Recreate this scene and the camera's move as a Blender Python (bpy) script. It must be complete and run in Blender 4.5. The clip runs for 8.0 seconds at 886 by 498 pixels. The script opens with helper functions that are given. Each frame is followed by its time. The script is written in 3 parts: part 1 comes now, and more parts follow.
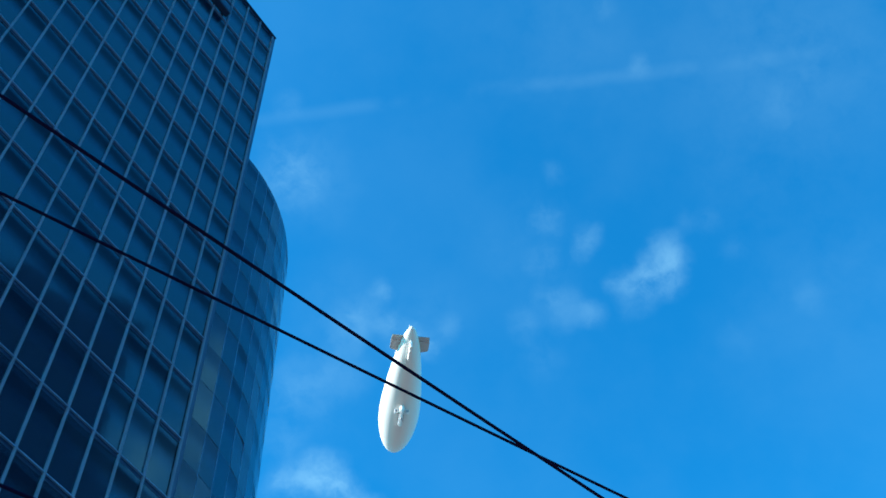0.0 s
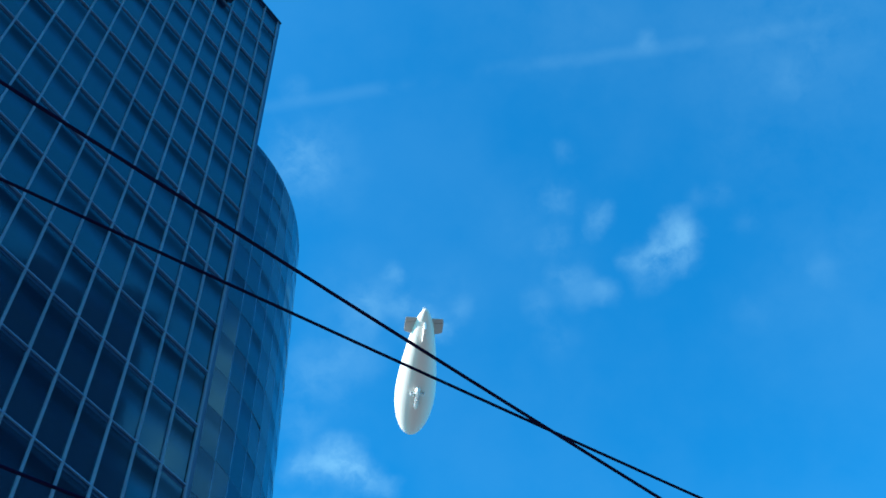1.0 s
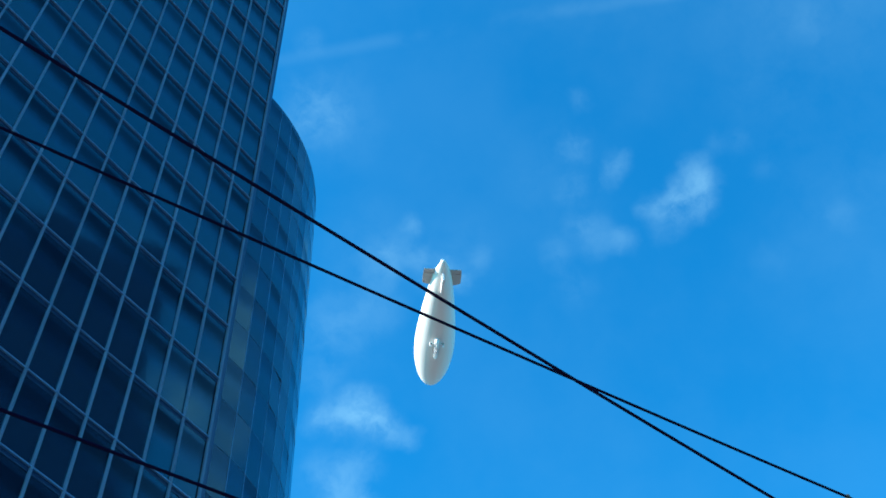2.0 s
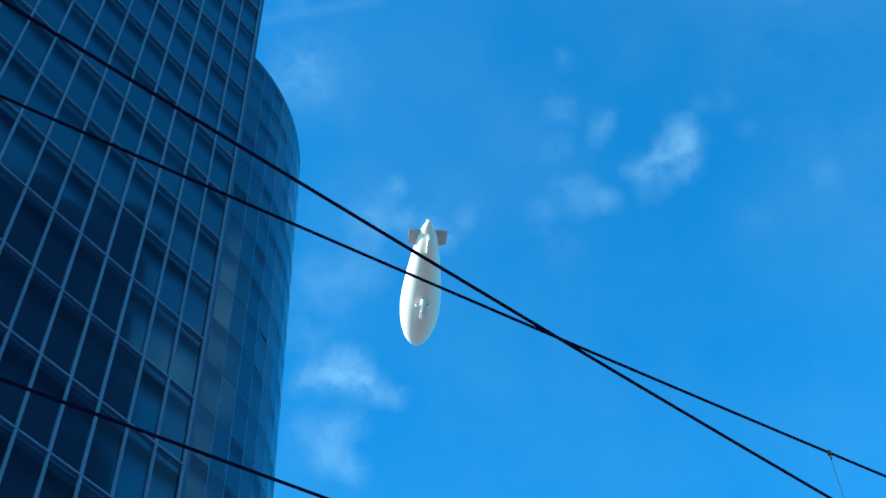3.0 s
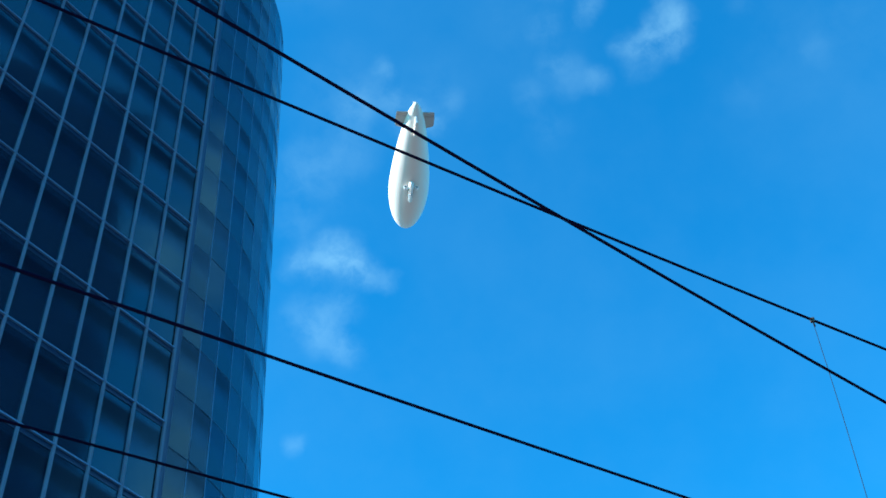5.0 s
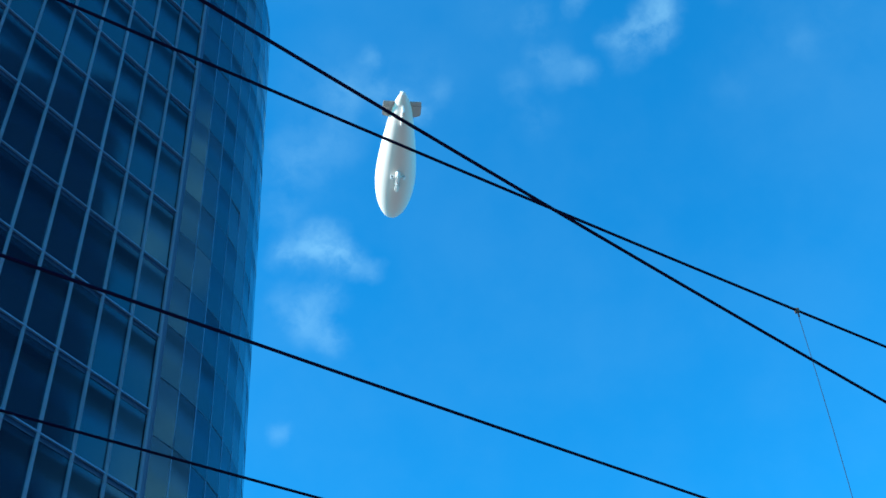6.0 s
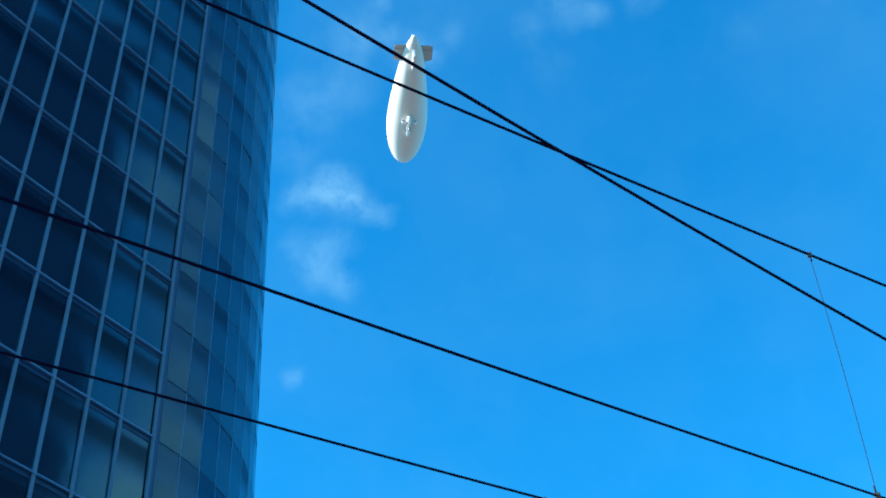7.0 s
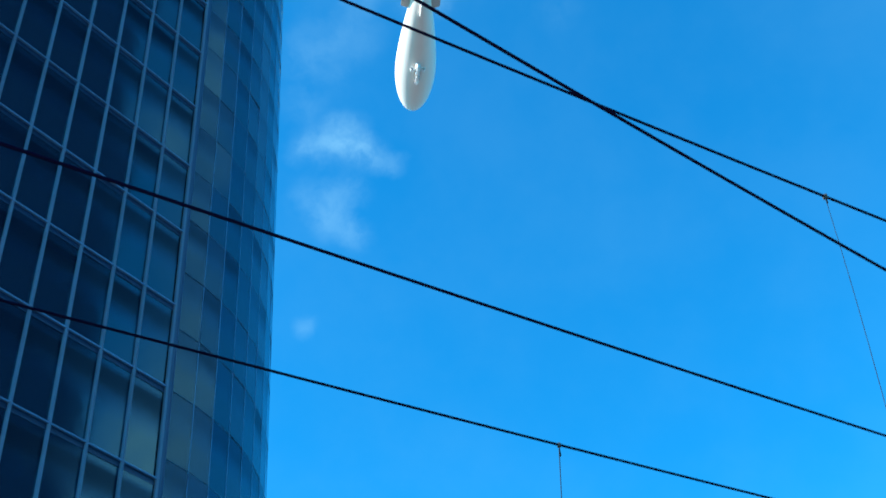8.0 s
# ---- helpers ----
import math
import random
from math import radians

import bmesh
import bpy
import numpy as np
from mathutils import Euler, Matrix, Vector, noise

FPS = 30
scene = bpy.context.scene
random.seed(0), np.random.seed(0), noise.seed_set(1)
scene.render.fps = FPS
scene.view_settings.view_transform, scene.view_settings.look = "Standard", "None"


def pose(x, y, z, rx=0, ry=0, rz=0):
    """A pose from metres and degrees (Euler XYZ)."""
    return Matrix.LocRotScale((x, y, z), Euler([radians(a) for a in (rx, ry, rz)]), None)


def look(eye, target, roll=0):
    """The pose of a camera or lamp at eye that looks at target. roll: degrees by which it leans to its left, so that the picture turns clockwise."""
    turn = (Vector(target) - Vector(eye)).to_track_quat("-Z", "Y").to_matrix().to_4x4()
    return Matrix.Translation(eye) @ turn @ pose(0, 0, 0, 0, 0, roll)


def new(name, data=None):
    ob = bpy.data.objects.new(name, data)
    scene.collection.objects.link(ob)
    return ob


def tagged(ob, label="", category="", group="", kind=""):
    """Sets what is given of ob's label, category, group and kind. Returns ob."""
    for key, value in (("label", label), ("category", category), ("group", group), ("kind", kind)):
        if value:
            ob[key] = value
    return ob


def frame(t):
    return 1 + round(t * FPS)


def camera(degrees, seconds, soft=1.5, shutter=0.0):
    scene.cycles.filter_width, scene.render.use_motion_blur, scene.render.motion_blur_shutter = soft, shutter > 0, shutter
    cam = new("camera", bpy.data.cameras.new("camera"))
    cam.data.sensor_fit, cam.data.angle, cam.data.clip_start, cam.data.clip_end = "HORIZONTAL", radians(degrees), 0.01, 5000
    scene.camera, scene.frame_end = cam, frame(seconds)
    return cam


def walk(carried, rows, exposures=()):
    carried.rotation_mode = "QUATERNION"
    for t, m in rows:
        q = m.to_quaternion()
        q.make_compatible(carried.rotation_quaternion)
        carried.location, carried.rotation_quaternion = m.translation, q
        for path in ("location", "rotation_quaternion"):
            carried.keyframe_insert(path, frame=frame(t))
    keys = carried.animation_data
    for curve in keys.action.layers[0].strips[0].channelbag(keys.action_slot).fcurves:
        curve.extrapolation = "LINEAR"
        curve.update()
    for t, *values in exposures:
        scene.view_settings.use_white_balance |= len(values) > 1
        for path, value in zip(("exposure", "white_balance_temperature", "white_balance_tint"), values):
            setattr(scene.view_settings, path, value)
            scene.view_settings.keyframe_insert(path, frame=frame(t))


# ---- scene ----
EYE = 1.6
cam = camera(40.8, 8.0, soft=1.6, shutter=0.4)
# seconds, x, y, z, yaw, pitch, roll
ROWS = [
    (0.0, -0.000, 0.000, 1.600, -0.00, 58.67, -4.30),
    (0.5, 0.023, 0.021, 1.600, -0.86, 57.99, -5.34),
    (1.0, 0.045, 0.061, 1.605, 1.21, 57.84, -4.77),
    (2.5, 0.060, 0.119, 1.629, 3.16, 54.35, -4.07),
    (3.0, 0.088, 0.171, 1.664, 2.14, 53.62, -5.07),
    (3.5, 0.110, 0.232, 1.683, 2.27, 52.66, -5.36),
    (4.0, 0.135, 0.282, 1.701, 2.76, 51.50, -5.47),
    (4.5, 0.143, 0.324, 1.717, 1.83, 49.41, -6.35),
    (5.0, 0.146, 0.354, 1.727, 2.16, 47.96, -5.98),
    (6.5, 0.148, 0.372, 1.725, 1.00, 46.81, -6.45),
    (7.0, 0.156, 0.386, 1.741, 2.48, 44.83, -5.59),
    (7.5, 0.155, 0.432, 1.767, 3.03, 44.10, -5.00),
    (8.0, 0.143, 0.493, 1.813, 3.49, 42.40, -5.47),
]
walk(cam, [(t, pose(x, y, z, 90 + pitch, 0, yaw) @ pose(0, 0, 0, 0, 0, roll)) for t, x, y, z, yaw, pitch, roll in ROWS])

# ---- world and sun ----
SUN_AZ, SUN_EL = 108.0, 26.0          # degrees to the left of ahead (+y), degrees up
SUN_DIR = Vector((-math.sin(radians(SUN_AZ)) * math.cos(radians(SUN_EL)), math.cos(radians(SUN_AZ)) * math.cos(radians(SUN_EL)), math.sin(radians(SUN_EL))))


def sky_dir(az, el):
    a, e = radians(az), radians(el)
    return Vector((-math.sin(a) * math.cos(e), math.cos(a) * math.cos(e), math.sin(e)))


# clouds: degrees left of ahead, degrees up, radius in degrees, density
# the bright puff and the torn wisps beside it
BRIGHT_PUFF = [
    (-18.11, 55.47, 1.00, 0.253),
    (-19.49, 56.33, 0.75, 0.196),
    (-14.82, 55.62, 0.60, 0.138),
    (-15.87, 54.68, 0.90, 0.149),
    (-20.16, 55.70, 0.55, 0.115),
    (-18.71, 54.78, 0.75, 0.127),
    (-16.53, 55.41, 0.70, 0.138),
    (-13.42, 57.98, 0.60, 0.130),
    (-12.32, 57.58, 0.55, 0.110),
    (-9.94, 59.33, 0.70, 0.090),
    (-11.76, 61.42, 0.55, 0.070),
    (-8.87, 57.29, 0.70, 0.080),
    (-11.74, 54.43, 0.60, 0.130),
    (-9.94, 54.95, 0.90, 0.110),
    (-6.47, 54.65, 0.80, 0.080),
    (-8.51, 55.81, 0.60, 0.100),
    (-7.08, 52.81, 0.90, 0.060),
    (-21.68, 57.20, 0.50, 0.050),
    (-23.59, 56.89, 0.60, 0.045),
    (-24.38, 55.23, 0.60, 0.035),
]
# wisps high up and near the tower
HIGH_WISPS = [
    (-23.70, 64.83, 0.50, 0.080),
    (-22.99, 68.01, 0.50, 0.060),
    (-33.78, 59.98, 0.80, 0.050),
    (-36.94, 60.10, 0.80, 0.030),
    (16.58, 65.24, 0.60, 0.090),
    (3.45, 54.12, 0.90, 0.168),
    (1.62, 53.86, 0.55, 0.132),
    (7.31, 55.39, 1.00, 0.108),
    (5.81, 56.89, 0.50, 0.108),
    (4.93, 55.13, 0.60, 0.120),
    (0.21, 54.90, 0.60, 0.072),
    (14.96, 61.95, 1.30, 0.120),
    (8.94, 52.79, 1.20, 0.084),
]
# the broad cloud low beside the tower
LOW_CLOUD = [
    (9.62, 48.10, 0.92, 0.285),
    (11.23, 47.67, 0.92, 0.238),
    (7.72, 47.16, 0.80, 0.249),
    (9.03, 47.31, 0.80, 0.190),
    (12.81, 47.51, 0.69, 0.155),
    (6.33, 46.65, 0.52, 0.119),
    (9.65, 45.43, 0.92, 0.131),
    (10.71, 44.08, 1.03, 0.178),
    (9.12, 43.34, 0.75, 0.166),
    (12.12, 45.01, 1.03, 0.107),
    (12.19, 52.03, 1.30, 0.080),
    (12.70, 49.32, 1.00, 0.080),
    (8.38, 54.60, 0.80, 0.070),
    (2.84, 54.29, 0.80, 0.060),
    (5.39, 56.49, 0.45, 0.060),
    (3.24, 54.71, 0.40, 0.060),
    (12.50, 38.94, 0.50, 0.100),
    (12.10, 39.15, 0.40, 0.060),
    (-21.97, 51.22, 0.80, 0.030),
    (-27.64, 51.67, 0.60, 0.050),
]
# the bank over the street, mirrored in the glass
CLOUD_BANK = [
    (-74.00, 44.00, 4.50, 0.400),
    (-70.00, 38.00, 5.00, 0.550),
    (-76.00, 35.00, 4.50, 0.650),
    (-80.00, 32.00, 3.60, 0.900),
    (-82.00, 47.50, 1.60, 0.420),
    (-72.50, 50.00, 3.20, 0.850),
    (-66.00, 48.00, 2.80, 0.800),
    (-87.50, 38.50, 1.20, 0.500),
    (-84.00, 29.50, 2.20, 0.500),
    (-72.00, 29.00, 5.00, 0.700),
    (-62.00, 37.00, 4.00, 0.550),
    (-64.00, 31.00, 4.50, 0.600),
]
# thin broad haze
THIN_HAZE = [
    (14.11, 62.01, 2.30, 0.075),
    (9.19, 55.21, 2.20, 0.050),
    (1.60, 55.22, 1.80, 0.035),
    (11.30, 51.23, 2.00, 0.050),
    (11.18, 45.02, 1.80, 0.030),
    (-36.82, 61.31, 5.00, 0.045),
    (-17.25, 67.54, 4.00, 0.025),
    (-29.43, 52.51, 4.00, 0.025),
    (-8.72, 58.61, 2.50, 0.030),
    (-26.38, 57.88, 2.00, 0.020),
]
CLOUDS = BRIGHT_PUFF + HIGH_WISPS + LOW_CLOUD + CLOUD_BANK + THIN_HAZE


class Net:
    """A small helper for node trees."""

    def __init__(self, tree):
        self.tree = tree

    def add(self, kind, **props):
        node = self.tree.nodes.new(kind)
        for key, value in props.items():
            setattr(node, key, value)
        return node

    def put(self, value, socket):
        if isinstance(value, bpy.types.NodeSocket):
            self.tree.links.new(value, socket)
        else:
            socket.default_value = value

    def math(self, op, a, b=0.0, c=0.0, clamp=False):
        n = self.add("ShaderNodeMath", operation=op, use_clamp=clamp)
        for v, s in zip((a, b, c), n.inputs):
            self.put(v, s)
        return n.outputs[0]

    def vec(self, op, a, b=(0, 0, 0)):
        n = self.add("ShaderNodeVectorMath", operation=op)
        self.put(a, n.inputs[0])
        self.put(b, n.inputs[1])
        return n.outputs["Value"] if op in ("DISTANCE", "DOT_PRODUCT", "LENGTH") else n.outputs["Vector"]

    def noise(self, vector, scale, detail=4.0, rough=0.55, distortion=0.0, out="Fac"):
        n = self.add("ShaderNodeTexNoise")
        self.put(vector, n.inputs["Vector"])
        for key, v in (("Scale", scale), ("Detail", detail), ("Roughness", rough), ("Distortion", distortion)):
            self.put(v, n.inputs[key])
        return n.outputs[out]

    def ramp(self, value, lo, hi, to_lo=0.0, to_hi=1.0, smooth=True):
        n = self.add("ShaderNodeMapRange", interpolation_type="SMOOTHSTEP" if smooth else "LINEAR")
        for v, s in zip((value, lo, hi, to_lo, to_hi), n.inputs):
            self.put(v, s)
        return n.outputs[0]

    def mix(self, fac, a, b, blend="MIX"):
        n = self.add("ShaderNodeMix", data_type="RGBA", blend_type=blend)
        self.put(fac, n.inputs[0])
        self.put(a, n.inputs[6])
        self.put(b, n.inputs[7])
        return n.outputs[2]


def build_world():
    world = bpy.data.worlds.new("world")
    scene.world = world
    world.use_nodes = True
    tree = world.node_tree
    tree.nodes.clear()
    net = Net(tree)
    sky = net.add("ShaderNodeTexSky", sky_type="NISHITA", sun_disc=False)
    sky.sun_elevation = radians(SUN_EL)
    sky.sun_rotation = radians(-SUN_AZ)
    sky.air_density, sky.dust_density, sky.ozone_density = 1.0, 0.3, 3.0
    way = net.add("ShaderNodeTexCoord").outputs["Generated"]
    # the deep, saturated blue of the day
    blue = net.mix(1.0, sky.outputs[0], SKY_TINT, "MULTIPLY")
    # wisps of cloud: soft patches broken up by noise
    warp = net.vec("SCALE", net.vec("SUBTRACT", net.noise(way, 42.0, 4.0, out="Color"), (0.5, 0.5, 0.5)))
    warp.node.inputs["Scale"].default_value = 0.018
    bent = net.vec("ADD", way, warp)
    patch = None
    for az, el, radius, density in CLOUDS:
        far = net.vec("DISTANCE", bent, sky_dir(az, el))
        blob = net.ramp(far, radians(radius) * 1.65, 0.0, 0.0, density)
        patch = blob if patch is None else net.math("ADD", patch, blob)
    fine = net.noise(bent, 34.0, 7.0, 0.62)
    puffs = net.math("MULTIPLY", patch, net.ramp(fine, 0.16, 0.68))
    # the broken contrail
    pole = sky_dir(18.63, 64.39).cross(sky_dir(-40.97, 60.32)).normalized()
    drift = net.vec("SCALE", net.vec("SUBTRACT", net.noise(way, 9.0, 2.0, out="Color"), (0.5, 0.5, 0.5)))
    drift.node.inputs["Scale"].default_value = 0.012
    off = net.math("ABSOLUTE", net.vec("DOT_PRODUCT", net.vec("ADD", way, drift), pole))
    trail = net.ramp(off, 0.0090, 0.0, 0.0, 0.045)
    near = net.ramp(net.vec("DISTANCE", way, sky_dir(-9.05, 65.87)), 0.36, 0.14)
    trail = net.math("MULTIPLY", net.math("MULTIPLY", trail, near), net.ramp(net.noise(way, 11.0, 5.0), 0.36, 0.60))
    # thin veils over the whole sky, thicker lower down
    height = net.add("ShaderNodeSeparateXYZ")
    net.put(way, height.inputs[0])
    low = net.ramp(height.outputs[2], 0.75, 0.1, 0.10, 0.5)
    veil = net.math("MULTIPLY", low, net.ramp(net.noise(way, 4.2, 6.0, 0.6, 0.4), 0.50, 0.78))
    haze = net.math("MULTIPLY", 0.035, net.ramp(net.noise(way, 7.0, 5.0, 0.55), 0.30, 0.72))
    cover = net.math("ADD", net.math("ADD", puffs, trail), net.math("ADD", net.math("MULTIPLY", veil, VEIL), haze), clamp=True)
    cover = net.math("MINIMUM", cover, 0.9)
    colour = net.mix(cover, blue, CLOUD_COLOUR)
    shade = net.add("ShaderNodeBackground")
    net.put(colour, shade.inputs[0])
    shade.inputs[1].default_value = SKY_STRENGTH
    out = net.add("ShaderNodeOutputWorld")
    net.put(shade.outputs[0], out.inputs[0])


SKY_STRENGTH = 0.1085
SKY_TINT = (0.070, 1.30, 1.84, 1)
CLOUD_COLOUR = (2.35, 5.0, 6.45, 1)
VEIL = 0.08
build_world()
sun = new("sun", bpy.data.lights.new("sun", "SUN"))
sun.data.energy, sun.data.angle, sun.data.color = 5.0, radians(0.55), (1.0, 0.95, 0.87)
sun.matrix_world = look(SUN_DIR * 100, (0, 0, 0))
scene.view_settings.exposure = 0.9


# ---- materials ----
def material(name, colour, rough, metal=0.0, ior=1.5, vary=0.12, scale=3.0, bump=0.0, bump_scale=40.0, island=False, spec=0.5, edit=None):
    mat = bpy.data.materials.new(name)
    mat.use_nodes = True
    net = Net(mat.node_tree)
    bsdf = mat.node_tree.nodes["Principled BSDF"]
    where = net.add("ShaderNodeTexCoord").outputs["Object"]
    big = net.noise(where, scale, 4.0)
    small = net.noise(where, scale * 14, 3.0)
    own = net.add("ShaderNodeNewGeometry").outputs["Random Per Island"] if island else net.add("ShaderNodeObjectInfo").outputs["Random"]
    level = net.math("ADD", net.math("MULTIPLY", big, vary), net.math("ADD", net.math("MULTIPLY", small, vary * 0.5), net.math("MULTIPLY", own, vary)))
    level = net.math("ADD", level, 1.0 - vary * 1.25)
    col = net.mix(1.0, (*colour, 1), level, "MULTIPLY")
    net.put(col, bsdf.inputs["Base Color"])
    net.put(net.ramp(big, 0.3, 0.7, rough * 0.85, min(1.0, rough * 1.15)), bsdf.inputs["Roughness"])
    bsdf.inputs["Metallic"].default_value = metal
    bsdf.inputs["IOR"].default_value = ior
    bsdf.inputs["Specular IOR Level"].default_value = spec
    if bump:
        b = net.add("ShaderNodeBump")
        b.inputs["Strength"].default_value = bump
        b.inputs["Distance"].default_value = 0.02
        net.put(net.noise(where, bump_scale, 4.0), b.inputs["Height"])
        net.put(b.outputs[0], bsdf.inputs["Normal"])
    if edit:
        edit(net, bsdf, where)
    return mat


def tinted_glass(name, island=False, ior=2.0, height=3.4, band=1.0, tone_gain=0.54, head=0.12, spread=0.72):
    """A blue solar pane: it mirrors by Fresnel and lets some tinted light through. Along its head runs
    a matt dark band, shade painted into the pane, that thins out downwards."""
    mat = bpy.data.materials.new(name)
    mat.use_nodes = True
    net = Net(mat.node_tree)
    mat.node_tree.nodes.clear()
    where = net.add("ShaderNodeTexCoord").outputs["Object"]
    own = net.add("ShaderNodeNewGeometry").outputs["Random Per Island"] if island else net.add("ShaderNodeObjectInfo").outputs["Random"]
    b = net.add("ShaderNodeBump")
    b.inputs["Strength"].default_value = 0.3
    b.inputs["Distance"].default_value = 0.012
    net.put(net.noise(where, 0.8, 2.0), b.inputs["Height"])
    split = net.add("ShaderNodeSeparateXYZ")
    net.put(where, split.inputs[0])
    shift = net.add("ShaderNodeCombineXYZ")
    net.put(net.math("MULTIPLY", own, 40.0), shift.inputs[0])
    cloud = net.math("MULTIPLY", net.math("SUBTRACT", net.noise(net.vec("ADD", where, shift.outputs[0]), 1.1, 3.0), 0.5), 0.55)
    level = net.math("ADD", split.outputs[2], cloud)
    # shade under the transom, painted into the pane's colour and fading downwards
    head_shade = net.ramp(level, height * -0.12, height * 0.32, 0.0, band)
    # eased at the very top, so that a strip there looks lit
    head_shade = net.math("MULTIPLY", head_shade, net.ramp(split.outputs[2], height * 0.37, height * 0.465, 1.0, head))
    head_shade = net.math("MULTIPLY", head_shade, net.ramp(own, 0.0, 1.0, spread, 1.0, smooth=False))
    clear = net.add("ShaderNodeBsdfTransparent")
    net.put(net.mix(own, (0.16, 0.50, 0.74, 1), (0.26, 0.62, 0.84, 1)), clear.inputs[0])
    film = net.add("ShaderNodeBsdfDiffuse")
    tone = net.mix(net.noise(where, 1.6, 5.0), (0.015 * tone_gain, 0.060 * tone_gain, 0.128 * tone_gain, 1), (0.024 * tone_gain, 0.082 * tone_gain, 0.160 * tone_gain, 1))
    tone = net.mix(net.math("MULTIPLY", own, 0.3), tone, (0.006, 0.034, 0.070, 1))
    net.put(net.mix(head_shade, tone, (0.002, 0.007, 0.024, 1)), film.inputs[0])
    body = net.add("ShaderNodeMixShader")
    net.put(net.math("MAXIMUM", 0.6, head_shade), body.inputs[0])
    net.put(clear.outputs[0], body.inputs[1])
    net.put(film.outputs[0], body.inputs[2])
    gloss = net.add("ShaderNodeBsdfGlossy")
    net.put(net.math("ADD", 0.06, net.math("MULTIPLY", head_shade, 0.2)), gloss.inputs["Roughness"])
    gloss.inputs["Color"].default_value = (0.52, 0.91, 0.97, 1)
    net.put(b.outputs[0], gloss.inputs["Normal"])
    fres = net.add("ShaderNodeFresnel")
    fres.inputs["IOR"].default_value = ior
    # the painted shade also takes away most of the mirroring
    shine = net.math("MULTIPLY", fres.outputs[0], net.math("SUBTRACT", 1.0, net.math("MULTIPLY", head_shade, 0.75)))
    whole = net.add("ShaderNodeMixShader")
    net.put(shine, whole.inputs[0])
    net.put(body.outputs[0], whole.inputs[1])
    net.put(gloss.outputs[0], whole.inputs[2])
    out = net.add("ShaderNodeOutputMaterial")
    net.put(whole.outputs[0], out.inputs[0])
    return mat


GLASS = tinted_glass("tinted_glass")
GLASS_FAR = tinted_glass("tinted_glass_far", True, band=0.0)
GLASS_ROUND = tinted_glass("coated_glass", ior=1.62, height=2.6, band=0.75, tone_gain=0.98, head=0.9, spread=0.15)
GLASS_ROUND_FAR = tinted_glass("coated_glass_far", True, ior=1.6, band=0.0, tone_gain=1.05)
PLASTER = material("ceiling_plaster", (0.72, 0.72, 0.70), 0.9, vary=0.15, scale=0.7)
ROOM = material("dim_room_wall", (0.10, 0.10, 0.10), 0.9, vary=0.3, scale=0.5)
SPANDREL = material("spandrel_glass", (0.008, 0.022, 0.045), 0.2, ior=1.4, vary=0.3, scale=1.2)
ALUMINIUM = material("anodised_aluminium", (0.25, 0.35, 0.45), 0.42, metal=0.2, vary=0.2, scale=1.5, bump=0.1)
BLUE_METAL = material("blue_grey_aluminium", (0.06, 0.13, 0.22), 0.4, metal=0.2, vary=0.2, scale=1.5)
COOL_METAL = material("cool_blue_aluminium", (0.17, 0.33, 0.50), 0.45, metal=0.2, vary=0.2, scale=1.5)
CORNER_BLUE = material("blue_corner_cladding", (0.035, 0.105, 0.195), 0.35, vary=0.2, scale=1.5)
FASCIA = material("dark_blue_fascia", (0.008, 0.042, 0.105), 0.35, vary=0.3, scale=1.5)
CRADLE = material("dark_blue_cradle_paint", (0.010, 0.030, 0.075), 0.5, vary=0.3, scale=3.0)
DARK_METAL = material("dark_recess", (0.010, 0.016, 0.028), 0.6, vary=0.3, scale=2.0)
CONCRETE = material("grey_roof_concrete", (0.32, 0.31, 0.29), 0.85, vary=0.25, scale=0.6, bump=0.3)
CABLE = material("black_cable", (0.007, 0.005, 0.026), 0.8, vary=0.4, scale=20.0, spec=0.03)
STEEL = material("dull_steel", (0.02, 0.028, 0.04), 0.8, vary=0.3, scale=25.0, spec=0.1)
BRASS = material("worn_bronze_clamp", (0.11, 0.10, 0.08), 0.5, metal=0.5, vary=0.4, scale=60.0)
GROUND = material("street_ground", (0.158, 0.148, 0.136), 0.9, vary=0.35, scale=0.15, bump=0.3, bump_scale=8.0)
DARK_BLOCKER = material("dark_blocker_wall", (0.004, 0.018, 0.048), 0.9, vary=0.5, scale=0.08, spec=0.0)
MAST = material("mast_paint", (0.10, 0.12, 0.12), 0.6, vary=0.3, scale=6.0)


def gores(net, bsdf, where):
    """Fabric: faint wrinkles and lengthwise seams."""
    b = net.add("ShaderNodeBump")
    b.inputs["Strength"].default_value = 0.25
    b.inputs["Distance"].default_value = 0.05
    net.put(net.noise(where, 1.2, 5.0), b.inputs["Height"])
    net.put(b.outputs[0], bsdf.inputs["Normal"])


ENVELOPE = material("white_airship_fabric", (0.78, 0.735, 0.70), 0.65, vary=0.06, scale=0.35, spec=0.2, edit=gores)
# darker fabric: the unlit underside of the level fins, put into their colour
FIN_SHADED = material("shaded_fin_fabric", (0.42, 0.42, 0.41), 0.6, vary=0.1, scale=0.6)
GONDOLA = material("white_gondola_paint", (0.82, 0.82, 0.82), 0.3, vary=0.05, scale=1.0)
DARK_GLASS = material("dark_cabin_glass", (0.01, 0.013, 0.016), 0.06, vary=0.2, scale=2.0)
ENGINE = material("engine_grey", (0.30, 0.30, 0.31), 0.4, metal=0.5, vary=0.2, scale=3.0)


# ---- mesh helpers ----
def mesh_of(name, bm, mat, smooth=False):
    me = bpy.data.meshes.new(name)
    bmesh.ops.recalc_face_normals(bm, faces=bm.faces)
    bm.to_mesh(me)
    bm.free()
    me.materials.append(mat)
    if smooth:
        for p in me.polygons:
            p.use_smooth = True
    return me


